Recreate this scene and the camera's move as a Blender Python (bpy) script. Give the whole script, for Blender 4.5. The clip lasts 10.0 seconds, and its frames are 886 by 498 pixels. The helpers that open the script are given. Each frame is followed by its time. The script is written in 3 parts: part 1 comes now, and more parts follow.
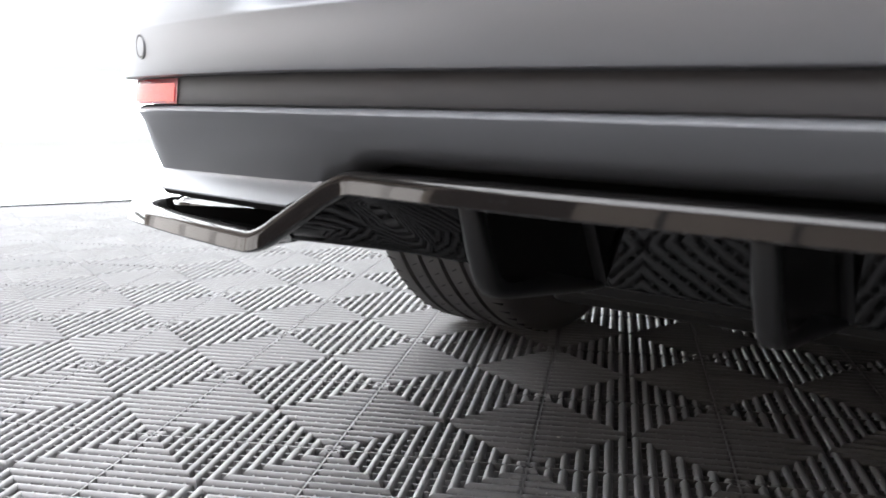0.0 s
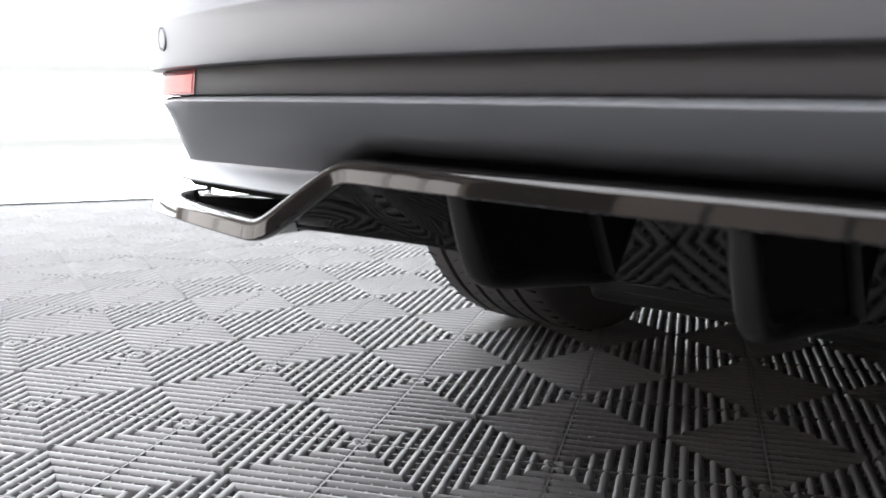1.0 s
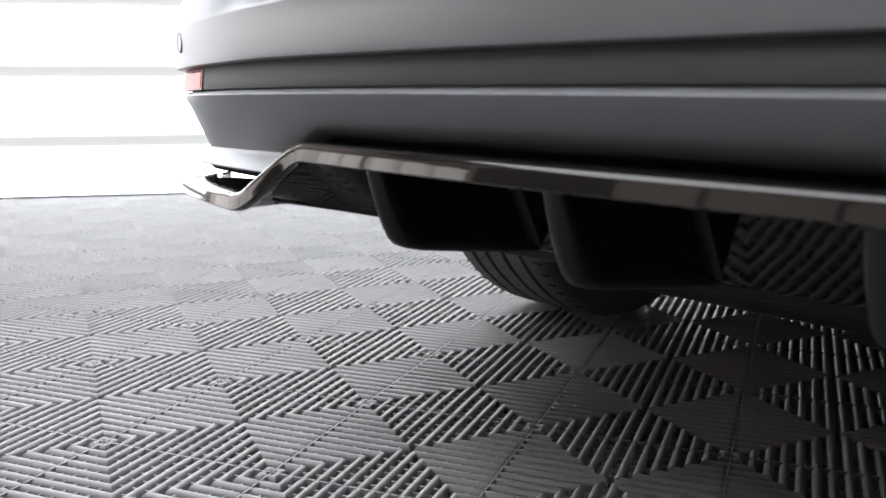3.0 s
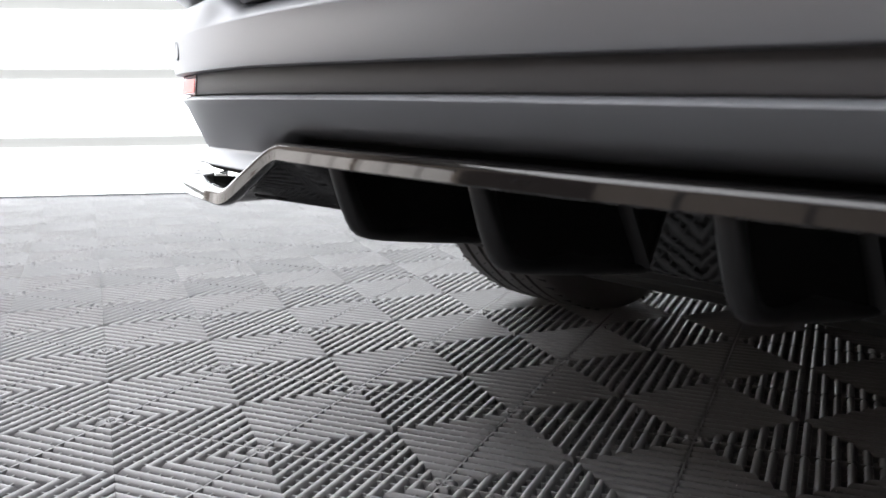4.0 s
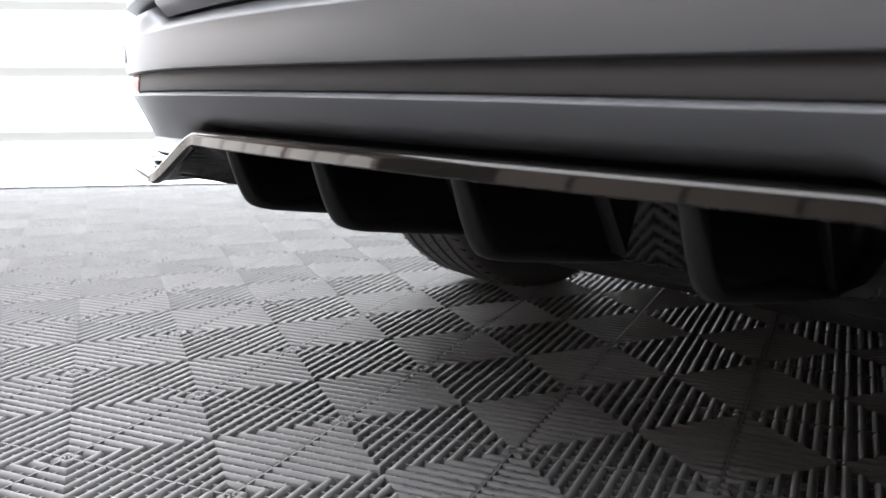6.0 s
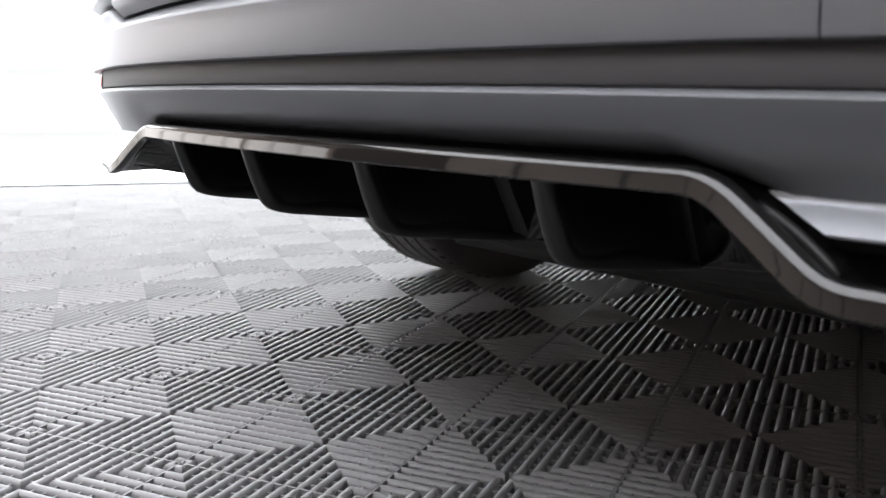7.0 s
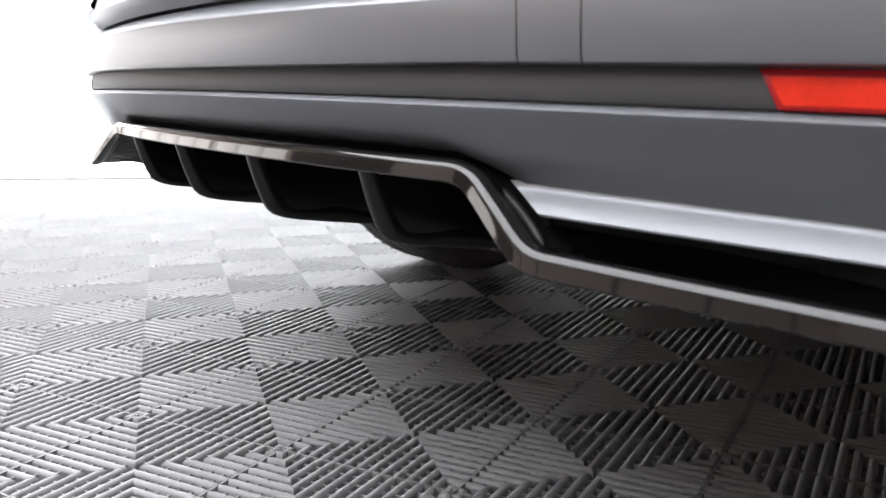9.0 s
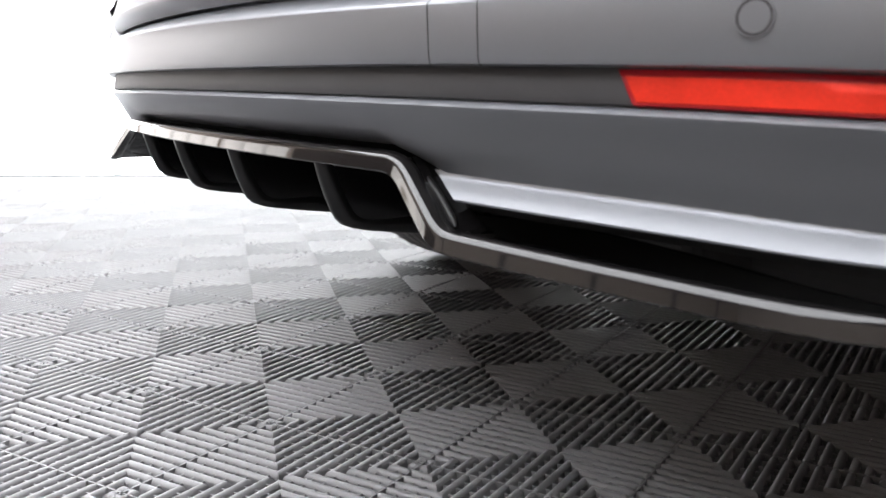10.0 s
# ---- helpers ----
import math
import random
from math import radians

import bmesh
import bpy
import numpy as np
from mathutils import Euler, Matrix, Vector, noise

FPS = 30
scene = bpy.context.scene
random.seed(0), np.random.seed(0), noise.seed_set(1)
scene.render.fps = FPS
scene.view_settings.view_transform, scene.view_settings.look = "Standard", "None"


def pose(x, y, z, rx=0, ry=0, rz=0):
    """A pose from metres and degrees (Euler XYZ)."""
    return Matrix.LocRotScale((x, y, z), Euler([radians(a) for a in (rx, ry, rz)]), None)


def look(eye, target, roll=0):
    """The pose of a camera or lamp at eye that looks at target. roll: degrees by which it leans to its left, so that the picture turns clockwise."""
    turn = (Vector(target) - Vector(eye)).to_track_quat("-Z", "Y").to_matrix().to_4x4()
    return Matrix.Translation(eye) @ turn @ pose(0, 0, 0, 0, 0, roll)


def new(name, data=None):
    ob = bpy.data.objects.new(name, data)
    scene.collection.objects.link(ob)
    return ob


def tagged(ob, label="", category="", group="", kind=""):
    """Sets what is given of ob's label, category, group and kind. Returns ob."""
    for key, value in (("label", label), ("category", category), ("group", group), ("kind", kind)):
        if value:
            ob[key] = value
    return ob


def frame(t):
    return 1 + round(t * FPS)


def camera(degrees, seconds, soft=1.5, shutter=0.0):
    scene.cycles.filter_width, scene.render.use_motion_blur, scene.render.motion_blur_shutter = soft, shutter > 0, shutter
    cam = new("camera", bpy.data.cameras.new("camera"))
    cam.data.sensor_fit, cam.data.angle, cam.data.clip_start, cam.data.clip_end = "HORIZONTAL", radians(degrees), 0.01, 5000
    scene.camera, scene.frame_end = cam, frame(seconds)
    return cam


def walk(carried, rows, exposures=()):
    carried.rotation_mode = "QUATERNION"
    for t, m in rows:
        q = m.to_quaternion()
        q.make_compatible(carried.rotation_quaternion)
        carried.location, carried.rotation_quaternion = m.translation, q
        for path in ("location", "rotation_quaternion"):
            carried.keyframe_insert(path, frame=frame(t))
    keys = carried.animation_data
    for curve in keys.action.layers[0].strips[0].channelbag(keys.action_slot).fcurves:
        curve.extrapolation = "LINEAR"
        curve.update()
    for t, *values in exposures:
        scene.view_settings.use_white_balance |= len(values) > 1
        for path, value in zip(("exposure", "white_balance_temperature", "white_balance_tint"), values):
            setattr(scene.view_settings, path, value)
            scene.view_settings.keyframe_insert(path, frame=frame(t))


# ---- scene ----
cam = camera(52.5, 10.0)

PATH = [
    (0, (0.037, -0.503, 0.499), (-1.113, 1.091, 0.125), 0.3),
    (0.5, (0.045, -0.472, 0.489), (-1.17, 1.073, 0.118), 0.2),
    (1, (0.079, -0.462, 0.489), (-1.198, 1.032, 0.117), 0.1),
    (1.5, (0.128, -0.465, 0.484), (-1.2, 0.984, 0.118), -0.0),
    (2, (0.179, -0.465, 0.484), (-1.188, 0.948, 0.118), -0.0),
    (2.5, (0.227, -0.462, 0.483), (-1.175, 0.916, 0.114), -0.0),
    (4, (0.377, -0.466, 0.49), (-1.1, 0.831, 0.121), -0.2),
    (4.5, (0.441, -0.474, 0.491), (-1.044, 0.814, 0.122), -0.1),
    (5, (0.51, -0.479, 0.498), (-0.977, 0.806, 0.126), -0.1),
    (5.5, (0.575, -0.488, 0.497), (-0.913, 0.795, 0.123), -0.0),
    (7, (0.7567, -0.472, 0.4851), (-0.7393, 0.8049, 0.1133), -0.2),
    (7.5, (0.8147, -0.4545, 0.4871), (-0.688, 0.816, 0.1162), 0.06),
    (8, (0.8784, -0.4419, 0.4896), (-0.6377, 0.8094, 0.1175), 0.16),
    (8.5, (0.936, -0.4374, 0.4928), (-0.6013, 0.7875, 0.1199), 0.2),
    (9, (0.9979, -0.4287, 0.4946), (-0.5693, 0.7553, 0.1235), 0.24),
    (9.5, (1.0614, -0.4129, 0.4951), (-0.5373, 0.7274, 0.1257), 0.2),
    (10, (1.1282, -0.3926, 0.4943), (-0.5067, 0.6944, 0.125), 0.16),
]
cam.data.dof.use_dof = True
cam.data.dof.focus_distance, cam.data.dof.aperture_fstop = 1.0, 10.0
U = 0.884          # metres for one unit of the plan
walk(cam, [(t, look(Vector(eye) * U, Vector(at) * U, roll)) for t, eye, at, roll in PATH],
     [(0, 0.09), (1.0, -0.01), (2.5, -0.25), (4.5, -0.34), (5.5, -0.31), (7.5, 0.12), (8.5, 0.26), (9.0, 0.28), (10.0, 0.29)])

# ---- world: a faint room glow; the light comes from the shutter wall and the ceiling panels ----
world = bpy.data.worlds.new("world")
world.use_nodes = True
scene.world = world
world.node_tree.nodes["Background"].inputs["Color"].default_value = (0.9, 0.95, 1.0, 1)
world.node_tree.nodes["Background"].inputs["Strength"].default_value = 0.05

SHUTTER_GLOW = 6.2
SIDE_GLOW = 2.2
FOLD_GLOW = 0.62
PANEL_GLOW = 7.0


# ---- materials ----
def material(name, base, rough=0.5, metal=0.0, coat=0.0, grain=0.0, grain_scale=60.0, stain=0.0, stain_scale=3.0,
             bump=0.0, bump_scale=300.0, bump_size=0.001, bump_detail=4.0, rough_var=0.0, per_piece=0.0, specular=0.5):
    m = bpy.data.materials.new(name)
    m.use_nodes = True
    nt = m.node_tree
    b = nt.nodes["Principled BSDF"]
    b.inputs["Roughness"].default_value = rough
    b.inputs["Metallic"].default_value = metal
    b.inputs["Coat Weight"].default_value = coat
    b.inputs["Coat Roughness"].default_value = 0.03
    b.inputs["Specular IOR Level"].default_value = specular
    geo = nt.nodes.new("ShaderNodeNewGeometry")

    def noise_at(scale, detail=4.0):
        n = nt.nodes.new("ShaderNodeTexNoise")
        n.inputs["Scale"].default_value = scale
        n.inputs["Detail"].default_value = detail
        nt.links.new(geo.outputs["Position"], n.inputs["Vector"])
        return n.outputs["Fac"]

    def mul(a, k, c):
        n = nt.nodes.new("ShaderNodeMath")
        n.operation = "MULTIPLY_ADD"
        nt.links.new(a, n.inputs[0])
        n.inputs[1].default_value, n.inputs[2].default_value = k, c
        return n.outputs[0]

    value = None
    for amount, sc in ((grain, grain_scale), (stain, stain_scale)):
        if amount:
            f = mul(noise_at(sc), 2 * amount, 1 - amount)
            if value is None:
                value = f
            else:
                n = nt.nodes.new("ShaderNodeMath")
                n.operation = "MULTIPLY"
                nt.links.new(value, n.inputs[0])
                nt.links.new(f, n.inputs[1])
                value = n.outputs[0]
    if per_piece:
        info = nt.nodes.new("ShaderNodeObjectInfo")
        f = mul(info.outputs["Random"], 2 * per_piece, 1 - per_piece)
        if value is None:
            value = f
        else:
            n = nt.nodes.new("ShaderNodeMath")
            n.operation = "MULTIPLY"
            nt.links.new(value, n.inputs[0])
            nt.links.new(f, n.inputs[1])
            value = n.outputs[0]
    if value is None:
        b.inputs["Base Color"].default_value = (*base, 1)
    else:
        mix = nt.nodes.new("ShaderNodeVectorMath")
        mix.operation = "SCALE"
        mix.inputs[0].default_value = base
        nt.links.new(value, mix.inputs["Scale"])
        nt.links.new(mix.outputs[0], b.inputs["Base Color"])
    if rough_var:
        nt.links.new(mul(noise_at(stain_scale * 4), rough_var * 2, rough - rough_var), b.inputs["Roughness"])
    if bump:
        bn = nt.nodes.new("ShaderNodeBump")
        bn.inputs["Strength"].default_value = bump
        bn.inputs["Distance"].default_value = bump_size
        nt.links.new(noise_at(bump_scale, bump_detail), bn.inputs["Height"])
        nt.links.new(bn.outputs[0], b.inputs["Normal"])
    return m


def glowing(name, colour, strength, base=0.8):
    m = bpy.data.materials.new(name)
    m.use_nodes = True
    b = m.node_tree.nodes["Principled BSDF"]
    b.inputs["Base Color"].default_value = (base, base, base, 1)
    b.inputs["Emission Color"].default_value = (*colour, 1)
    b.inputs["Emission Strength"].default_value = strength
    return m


PAINT = material("satin_silver_paint", (0.212, 0.217, 0.232), 0.39, 0.72, specular=0.45, grain=0.02, grain_scale=400, stain=0.02, bump=0.015, bump_scale=900)
STRIP = material("dark_grained_plastic", (0.050, 0.0485, 0.050), 0.55, specular=0.28, grain=0.05, grain_scale=500, stain=0.06, bump=0.08, bump_scale=1500)
GLOSS = material("gloss_black", (0.004, 0.0038, 0.004), 0.05, specular=0.36, rough_var=0.01, stain=0.05, stain_scale=8, bump=0.16, bump_scale=38, bump_size=0.0006, bump_detail=1.0)
LIP = material("gloss_black_lip", (0.006, 0.0056, 0.0058), 0.045, rough_var=0.012, stain=0.05, stain_scale=8, specular=0.62)
# black with hardly any sheen: the shade of slot, slope and recess as colour
SHADE_BLACK = material("matt_black_shade", (0.004, 0.004, 0.004), 0.9, grain=0.1, specular=0.05)
PLATE = material("semi_gloss_black_plate", (0.004, 0.004, 0.0042), 0.20, specular=0.35, rough_var=0.03, stain=0.05, stain_scale=8)
BEAD = material("black_bead", (0.008, 0.008, 0.008), 0.48, specular=0.3, grain=0.05)
FIN_RIM = material("satin_black_fin", (0.0075, 0.0075, 0.008), 0.34, specular=0.40, rough_var=0.05, grain=0.05, stain=0.08, stain_scale=8)
UNDER = material("black_underside", (0.007, 0.007, 0.007), 0.8, grain=0.2, grain_scale=60)
RUBBER = material("tyre_rubber", (0.085, 0.081, 0.080), 0.6, grain=0.12, grain_scale=250, stain=0.15, stain_scale=9, bump=0.3, bump_scale=700)
GROOVE = material("groove_rubber", (0.010, 0.010, 0.010), 0.8, grain=0.1)
ALLOY = material("grey_alloy", (0.18, 0.18, 0.19), 0.4, 0.8, grain=0.05)
TILE = material("grey_tile_plastic", (0.155, 0.153, 0.157), 0.44, specular=0.56, grain=0.05, grain_scale=180, stain=0.07, stain_scale=2.2, bump=0.12,
                bump_scale=900, rough_var=0.06, per_piece=0.035)
TILE_REST = material("grey_tile_plastic_rest", (0.155, 0.153, 0.157), 0.44, specular=0.56, grain=0.05, grain_scale=180, stain=0.07, stain_scale=2.2, rough_var=0.06)
# near-black base puts the shade of the rib gaps into the slab
CONCRETE = material("dusty_darkened_concrete", (0.016, 0.0155, 0.015), 0.9, grain=0.25, grain_scale=90, stain=0.2)
# uneven tone in the red stands in for the prisms' shifting glints
RED = material("red_reflector", (0.66, 0.026, 0.009), 0.36, 0.35, specular=0.3, grain=0.2, grain_scale=500, stain=0.38, stain_scale=20, bump=0.12, bump_scale=2500)
RED_BORDER = material("red_reflector_border", (0.30, 0.010, 0.014), 0.26, specular=0.25, grain=0.1, grain_scale=300, stain=0.15, stain_scale=14)
PLASTER = material("warm_plaster", (0.52, 0.45, 0.40), 0.85, grain=0.05, grain_scale=30, stain=0.08)
CREAM = material("cream_wall_panel", (0.46, 0.385, 0.33), 0.7, grain=0.04, grain_scale=30, stain=0.06)
CEIL = material("ceiling_paint", (0.55, 0.55, 0.54), 0.9, stain=0.05)
SEAL = material("dark_rubber_seal", (0.06, 0.06, 0.06), 0.7, grain=0.1)
# the slats emit; their glow stands in for daylight from behind
SLAT = glowing("glowing_white_slat", (0.93, 0.966, 1.0), SHUTTER_GLOW)
SLAT_DIM = glowing("dim_glow_slat_fold", (0.94, 0.96, 0.93), FOLD_GLOW, 0.2)
# two glow strengths replace daylight through single and doubled strips
STRIP_GLOW = glowing("glowing_curtain_strip", (1.0, 0.93, 0.88), SIDE_GLOW)
STRIP_DIM = glowing("dim_glow_curtain_strip", (1.0, 0.90, 0.84), SIDE_GLOW * 0.42)
BROWN = material("dark_brown_door", (0.055, 0.036, 0.028), 0.5, grain=0.15, grain_scale=20, stain=0.1)
LIGHT = glowing("ceiling_light_diffuser", (0.95, 0.96, 1.0), PANEL_GLOW)
DUST = material("pale_dust", (0.5, 0.48, 0.45), 0.9, grain=0.2, grain_scale=900)


# ---- mesh helpers ----
def part(name, bm, mat, parent=None, label=""):
    """Links a bmesh, drawn in plan units, as one mesh object in metres."""
    bm.transform(Matrix.Scale(U, 4))
    me = bpy.data.meshes.new(name)
    bm.to_mesh(me)
    bm.free()
    me.materials.append(mat)
    ob = new(name, me)
    if parent is not None:
        ob.parent = parent
    if label:
        ob["label"] = label
    return ob


def smooth(ob, angle=35):
    me = ob.data
    me.shade_smooth()
    me.set_sharp_from_angle(angle=radians(angle))
    return ob


def grid_mesh(rows, close_u=False, close_v=False, caps=False):
    """A sheet through rows of points, each row as long as the others."""
    bm = bmesh.new()
    vs = [[bm.verts.new(p) for p in row] for row in rows]
    n, m = len(vs), len(vs[0])
    for i in range(n if close_u else n - 1):
        for j in range(m if close_v else m - 1):
            a, b = vs[i], vs[(i + 1) % n]
            k = (j + 1) % m
            bm.faces.new((a[j], b[j], b[k], a[k]))
    if caps:
        bm.faces.new(vs[0])
        bm.faces.new(list(reversed(vs[-1])))
    bmesh.ops.recalc_face_normals(bm, faces=bm.faces)
    return bm


def box(bm, x0, x1, y0, y1, z0, z1, bevel=0.0):
    m = Matrix.Translation(((x0 + x1) / 2, (y0 + y1) / 2, (z0 + z1) / 2)) @ Matrix.Diagonal((x1 - x0, y1 - y0, z1 - z0, 1))
    made = bmesh.ops.create_cube(bm, size=1, matrix=m)["verts"]
    if bevel:
        edges = list({e for v in made for e in v.link_edges})
        bmesh.ops.bevel(bm, geom=edges, offset=bevel, segments=2, affect="EDGES", profile=0.5)


# ---- the room ----
WALL_TURN = 59.0
SHUTTER_AT = -3.55
ROOM = pose(0, 0, 0, 0, 0, WALL_TURN)      # local x runs along the shutter wall, local -y away from it
HEIGHT = 3.2
DOOR = (-2.2, 1.7)
X0, X1, Y0 = -5.0, 6.5, -5.0               # room-local limits; the shutter stands at y = 3.55
YS = -SHUTTER_AT


def setting(name, bm, mat, label, category):
    ob = part(name, bm, mat)
    ob.matrix_world = ROOM
    return tagged(ob, label, category, kind="structure")


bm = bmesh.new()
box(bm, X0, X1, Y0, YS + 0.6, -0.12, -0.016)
floor = setting("floor", bm, CONCRETE, "dusty concrete slab under the plastic tiles, darkened to shade the rib gaps", "floor")
bm = bmesh.new()
box(bm, X0, X1, Y0, YS + 0.6, HEIGHT, HEIGHT + 0.15)
setting("ceiling", bm, CEIL, "plain pale painted ceiling", "ceiling")
for name, lim in (("wall_east", (X1, X1 + 0.2, Y0 - 0.2, YS + 0.6)), ("wall_west", (X0 - 0.2, X0, Y0 - 0.2, YS + 0.6)),
                  ("wall_south", (X0, X1, Y0 - 0.2, Y0))):
    bm = bmesh.new()
    box(bm, *lim, -0.12, HEIGHT)
    wall = setting(name, bm, CREAM if name == "wall_west" else PLASTER, "plain warm plaster wall of the workshop", "wall")
    if name == "wall_west":
        for k in range(5):
            bm = bmesh.new()
            box(bm, X0, X0 + 0.012, Y0 + 0.7 + 1.05 * k, Y0 + 0.765 + 1.05 * k, 0.0, HEIGHT - 0.05, 0.003)
            part("wall_post", bm, SEAL, wall, "dark upright post between wall panels")
bm = bmesh.new()
box(bm, X0, X1, YS + 0.4, YS + 0.6, -0.016, HEIGHT)
box(bm, DOOR[0] - 0.09, DOOR[0] - 0.01, YS - 0.02, YS + 0.4, -0.016, HEIGHT)
box(bm, X0, DOOR[0] - 0.09, YS - 0.02, YS + 0.4, 1.125, HEIGHT)
box(bm, DOOR[1] + 0.01, X1, YS - 0.02, YS + 0.4, -0.016, HEIGHT)
setting("wall_north", bm, PLASTER, "plaster wall behind the white shutter", "wall")

# the shutters: wide white slats that glow in place of daylight, a dimmer fold between them
SLAT_PITCH, SLAT_TOP = 0.289, 0.257


def roller_shutter(a, b, place, top):
    """A shutter from a to b along its wall; place turns the wall's own axes into the room."""
    root = tagged(new("shutter"), "white horizontal slat shutter down to the floor, its glow stands in for daylight", "shutter", kind="structure")
    root.matrix_world = place
    z = SLAT_TOP - SLAT_PITCH
    while z < top - 0.3:
        lo, hi = max(z + 0.002, 0.007), z + SLAT_PITCH - 0.050
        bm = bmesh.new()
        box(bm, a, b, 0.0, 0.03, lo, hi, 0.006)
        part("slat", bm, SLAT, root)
        # the fold's shade is a weaker glow in its own material
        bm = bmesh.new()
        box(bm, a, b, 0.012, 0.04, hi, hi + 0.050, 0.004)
        part("slat_fold", bm, SLAT_DIM, root, "fold between two slats, its shade set as a weaker glow")
        z += SLAT_PITCH
    bm = bmesh.new()
    box(bm, a, b, -0.004, 0.03, -0.004, 0.007, 0.002)
    part("bottom_seal", bm, SEAL, root, "thin black rubber bottom seal")


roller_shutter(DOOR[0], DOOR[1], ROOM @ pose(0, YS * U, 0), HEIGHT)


def glow_strip_curtain(a, b, place, top):
    """Hanging strips from a to b that overlap at their edges; added out of view, they glow in place of daylight."""
    root = tagged(new("glow_strip_curtain"), "added unseen curtain of pale overlapping hanging strips, glowing in place of daylight", "curtain", kind="structure")
    root.matrix_world = place
    count = max(2, round((b - a) / 0.50))
    w = (b - a) / count
    for k in range(count):
        x = a + w * k
        rows = [[(x + w * f * 0.80, 0.020 - 0.035 * math.sin(math.pi * f), z) for f in [i / 8 for i in range(9)]] for z in (0.01, top)]
        smooth(part("strip", grid_mesh(rows), STRIP_GLOW, root), 60)
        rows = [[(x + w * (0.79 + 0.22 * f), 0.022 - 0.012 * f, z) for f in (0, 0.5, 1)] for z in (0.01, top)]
        part("strip_overlap", grid_mesh(rows), STRIP_DIM, root, "doubled edge of two strips, given a weaker glow")
    bm = bmesh.new()
    box(bm, a, b, 0.0, 0.05, top - 0.01, top + 0.05, 0.004)
    part("rail", bm, SEAL, root)


# out of view; added so that the lip reflects a bright folded surface
glow_strip_curtain(X0 + 0.06, DOOR[0] - 0.10, ROOM @ pose(0, (YS - 0.04) * U, 0), 1.2)
glow_strip_curtain(2.10, 3.45, ROOM @ pose((X0 + 0.06) * U, 0, 0, 0, 0, 90), 1.2)

# a dark brown double door in the west wall
door = tagged(new("door_1"), "dark brown closed double door in a warm plaster wall", "door", kind="structure")
door.matrix_world = ROOM
for y in (0.66, 1.34):
    bm = bmesh.new()
    box(bm, X0, X0 + 0.030, y, y + 0.672, 0.012, 2.28, 0.006)
    leaf = part("leaf", bm, BROWN, door)
    bm = bmesh.new()
    box(bm, X0 + 0.030, X0 + 0.075, 1.27 if y < 1 else 1.40, 1.29 if y < 1 else 1.42, 1.08, 1.24, 0.004)
    part("handle", bm, ALLOY, leaf)


def ceiling_light(x, y, w, d):
    """A flat light panel on the ceiling, in line with the car: frame and diffuser."""
    root = tagged(new("ceiling_light"), "bright white rectangular ceiling light panel", "ceiling light", group="ceiling lights")
    root.matrix_world = pose(x * U, y * U, HEIGHT * U)
    bm = bmesh.new()
    t = 0.03
    box(bm, -w / 2 - t, w / 2 + t, -d / 2 - t, -d / 2, -0.06, 0)
    box(bm, -w / 2 - t, w / 2 + t, d / 2, d / 2 + t, -0.06, 0)
    box(bm, -w / 2 - t, -w / 2, -d / 2, d / 2, -0.06, 0)
    box(bm, w / 2, w / 2 + t, -d / 2, d / 2, -0.06, 0)
    part("light_frame", bm, ALLOY, root)
    bm = bmesh.new()
    box(bm, -w / 2, w / 2, -d / 2, d / 2, -0.05, -0.03)
    part("diffuser", bm, LIGHT, root)
    return root


for ly in (0.15, -0.55, -1.25, -1.95, -2.65, -3.35):
    ceiling_light(-0.35, ly, 6.7, 0.56)


# ---- the car, in plan units: x to its right, y ahead, the bumper's rear edge near y = 0 ----
car = tagged(new("car"), "satin silver-grey car with a gloss black rear diffuser, parked on tiles", "car")


def plan(x):
    """How far ahead the bumper's face stands at x."""
    a = abs(x)
    return -0.033 + 0.1755 * a ** 2 + 0.03 * a ** 4 + 16 * max(0.0, a - 0.74) ** 3


def lean(x, z):
    """The body's slight list and the downward bow of its lines."""
    return z + 0.003 * x - 0.014 * min(abs(x), 0.95) ** 2 - 0.12 * max(0.0, min(x, 0.86) - 0.70) ** 2


def corner(x):
    """From 0 along the rear to 1 round the corner."""
    f = min(1.0, max(0.0, (abs(x) - (0.775 if x < 0 else 0.835)) / (0.075 if x < 0 else 0.050)))
    return f * f * (3 - 2 * f)


HALF = [0.0, 0.06, 0.12, 0.18, 0.24, 0.30, 0.36, 0.41, 0.45, 0.49, 0.53, 0.57, 0.61, 0.65, 0.69, 0.72, 0.75, 0.77, 0.79, 0.81,
        0.83, 0.845, 0.86, 0.872, 0.884, 0.894]
SIDE = [(0.903, 0.205), (0.914, 0.235), (0.926, 0.28), (0.940, 0.34), (0.962, 0.45), (0.985, 0.62)]
RIGHT = [(x, plan(x)) for x in HALF] + SIDE
OUTLINE = [(-x, y) for x, y in reversed(RIGHT[1:])] + RIGHT


def inward(pts):
    """Unit normals of the outline that point into the car."""
    out = []
    for i in range(len(pts)):
        a, b = pts[max(i - 1, 0)], pts[min(i + 1, len(pts) - 1)]
        t = Vector((b[0] - a[0], b[1] - a[1]))
        t.normalize()
        out.append(Vector((-t.y, t.x)))
    return out


def skin(profile, pts):
    """Sweeps a profile of (inset, height) along part of the outline."""
    ns = inward(pts)
    shape = profile if callable(profile) else (lambda x: profile)
    return [[(p[0] + n.x * o, p[1] + n.y * o, lean(p[0], z)) for o, z in shape(p[0])] for p, n in zip(pts, ns)]


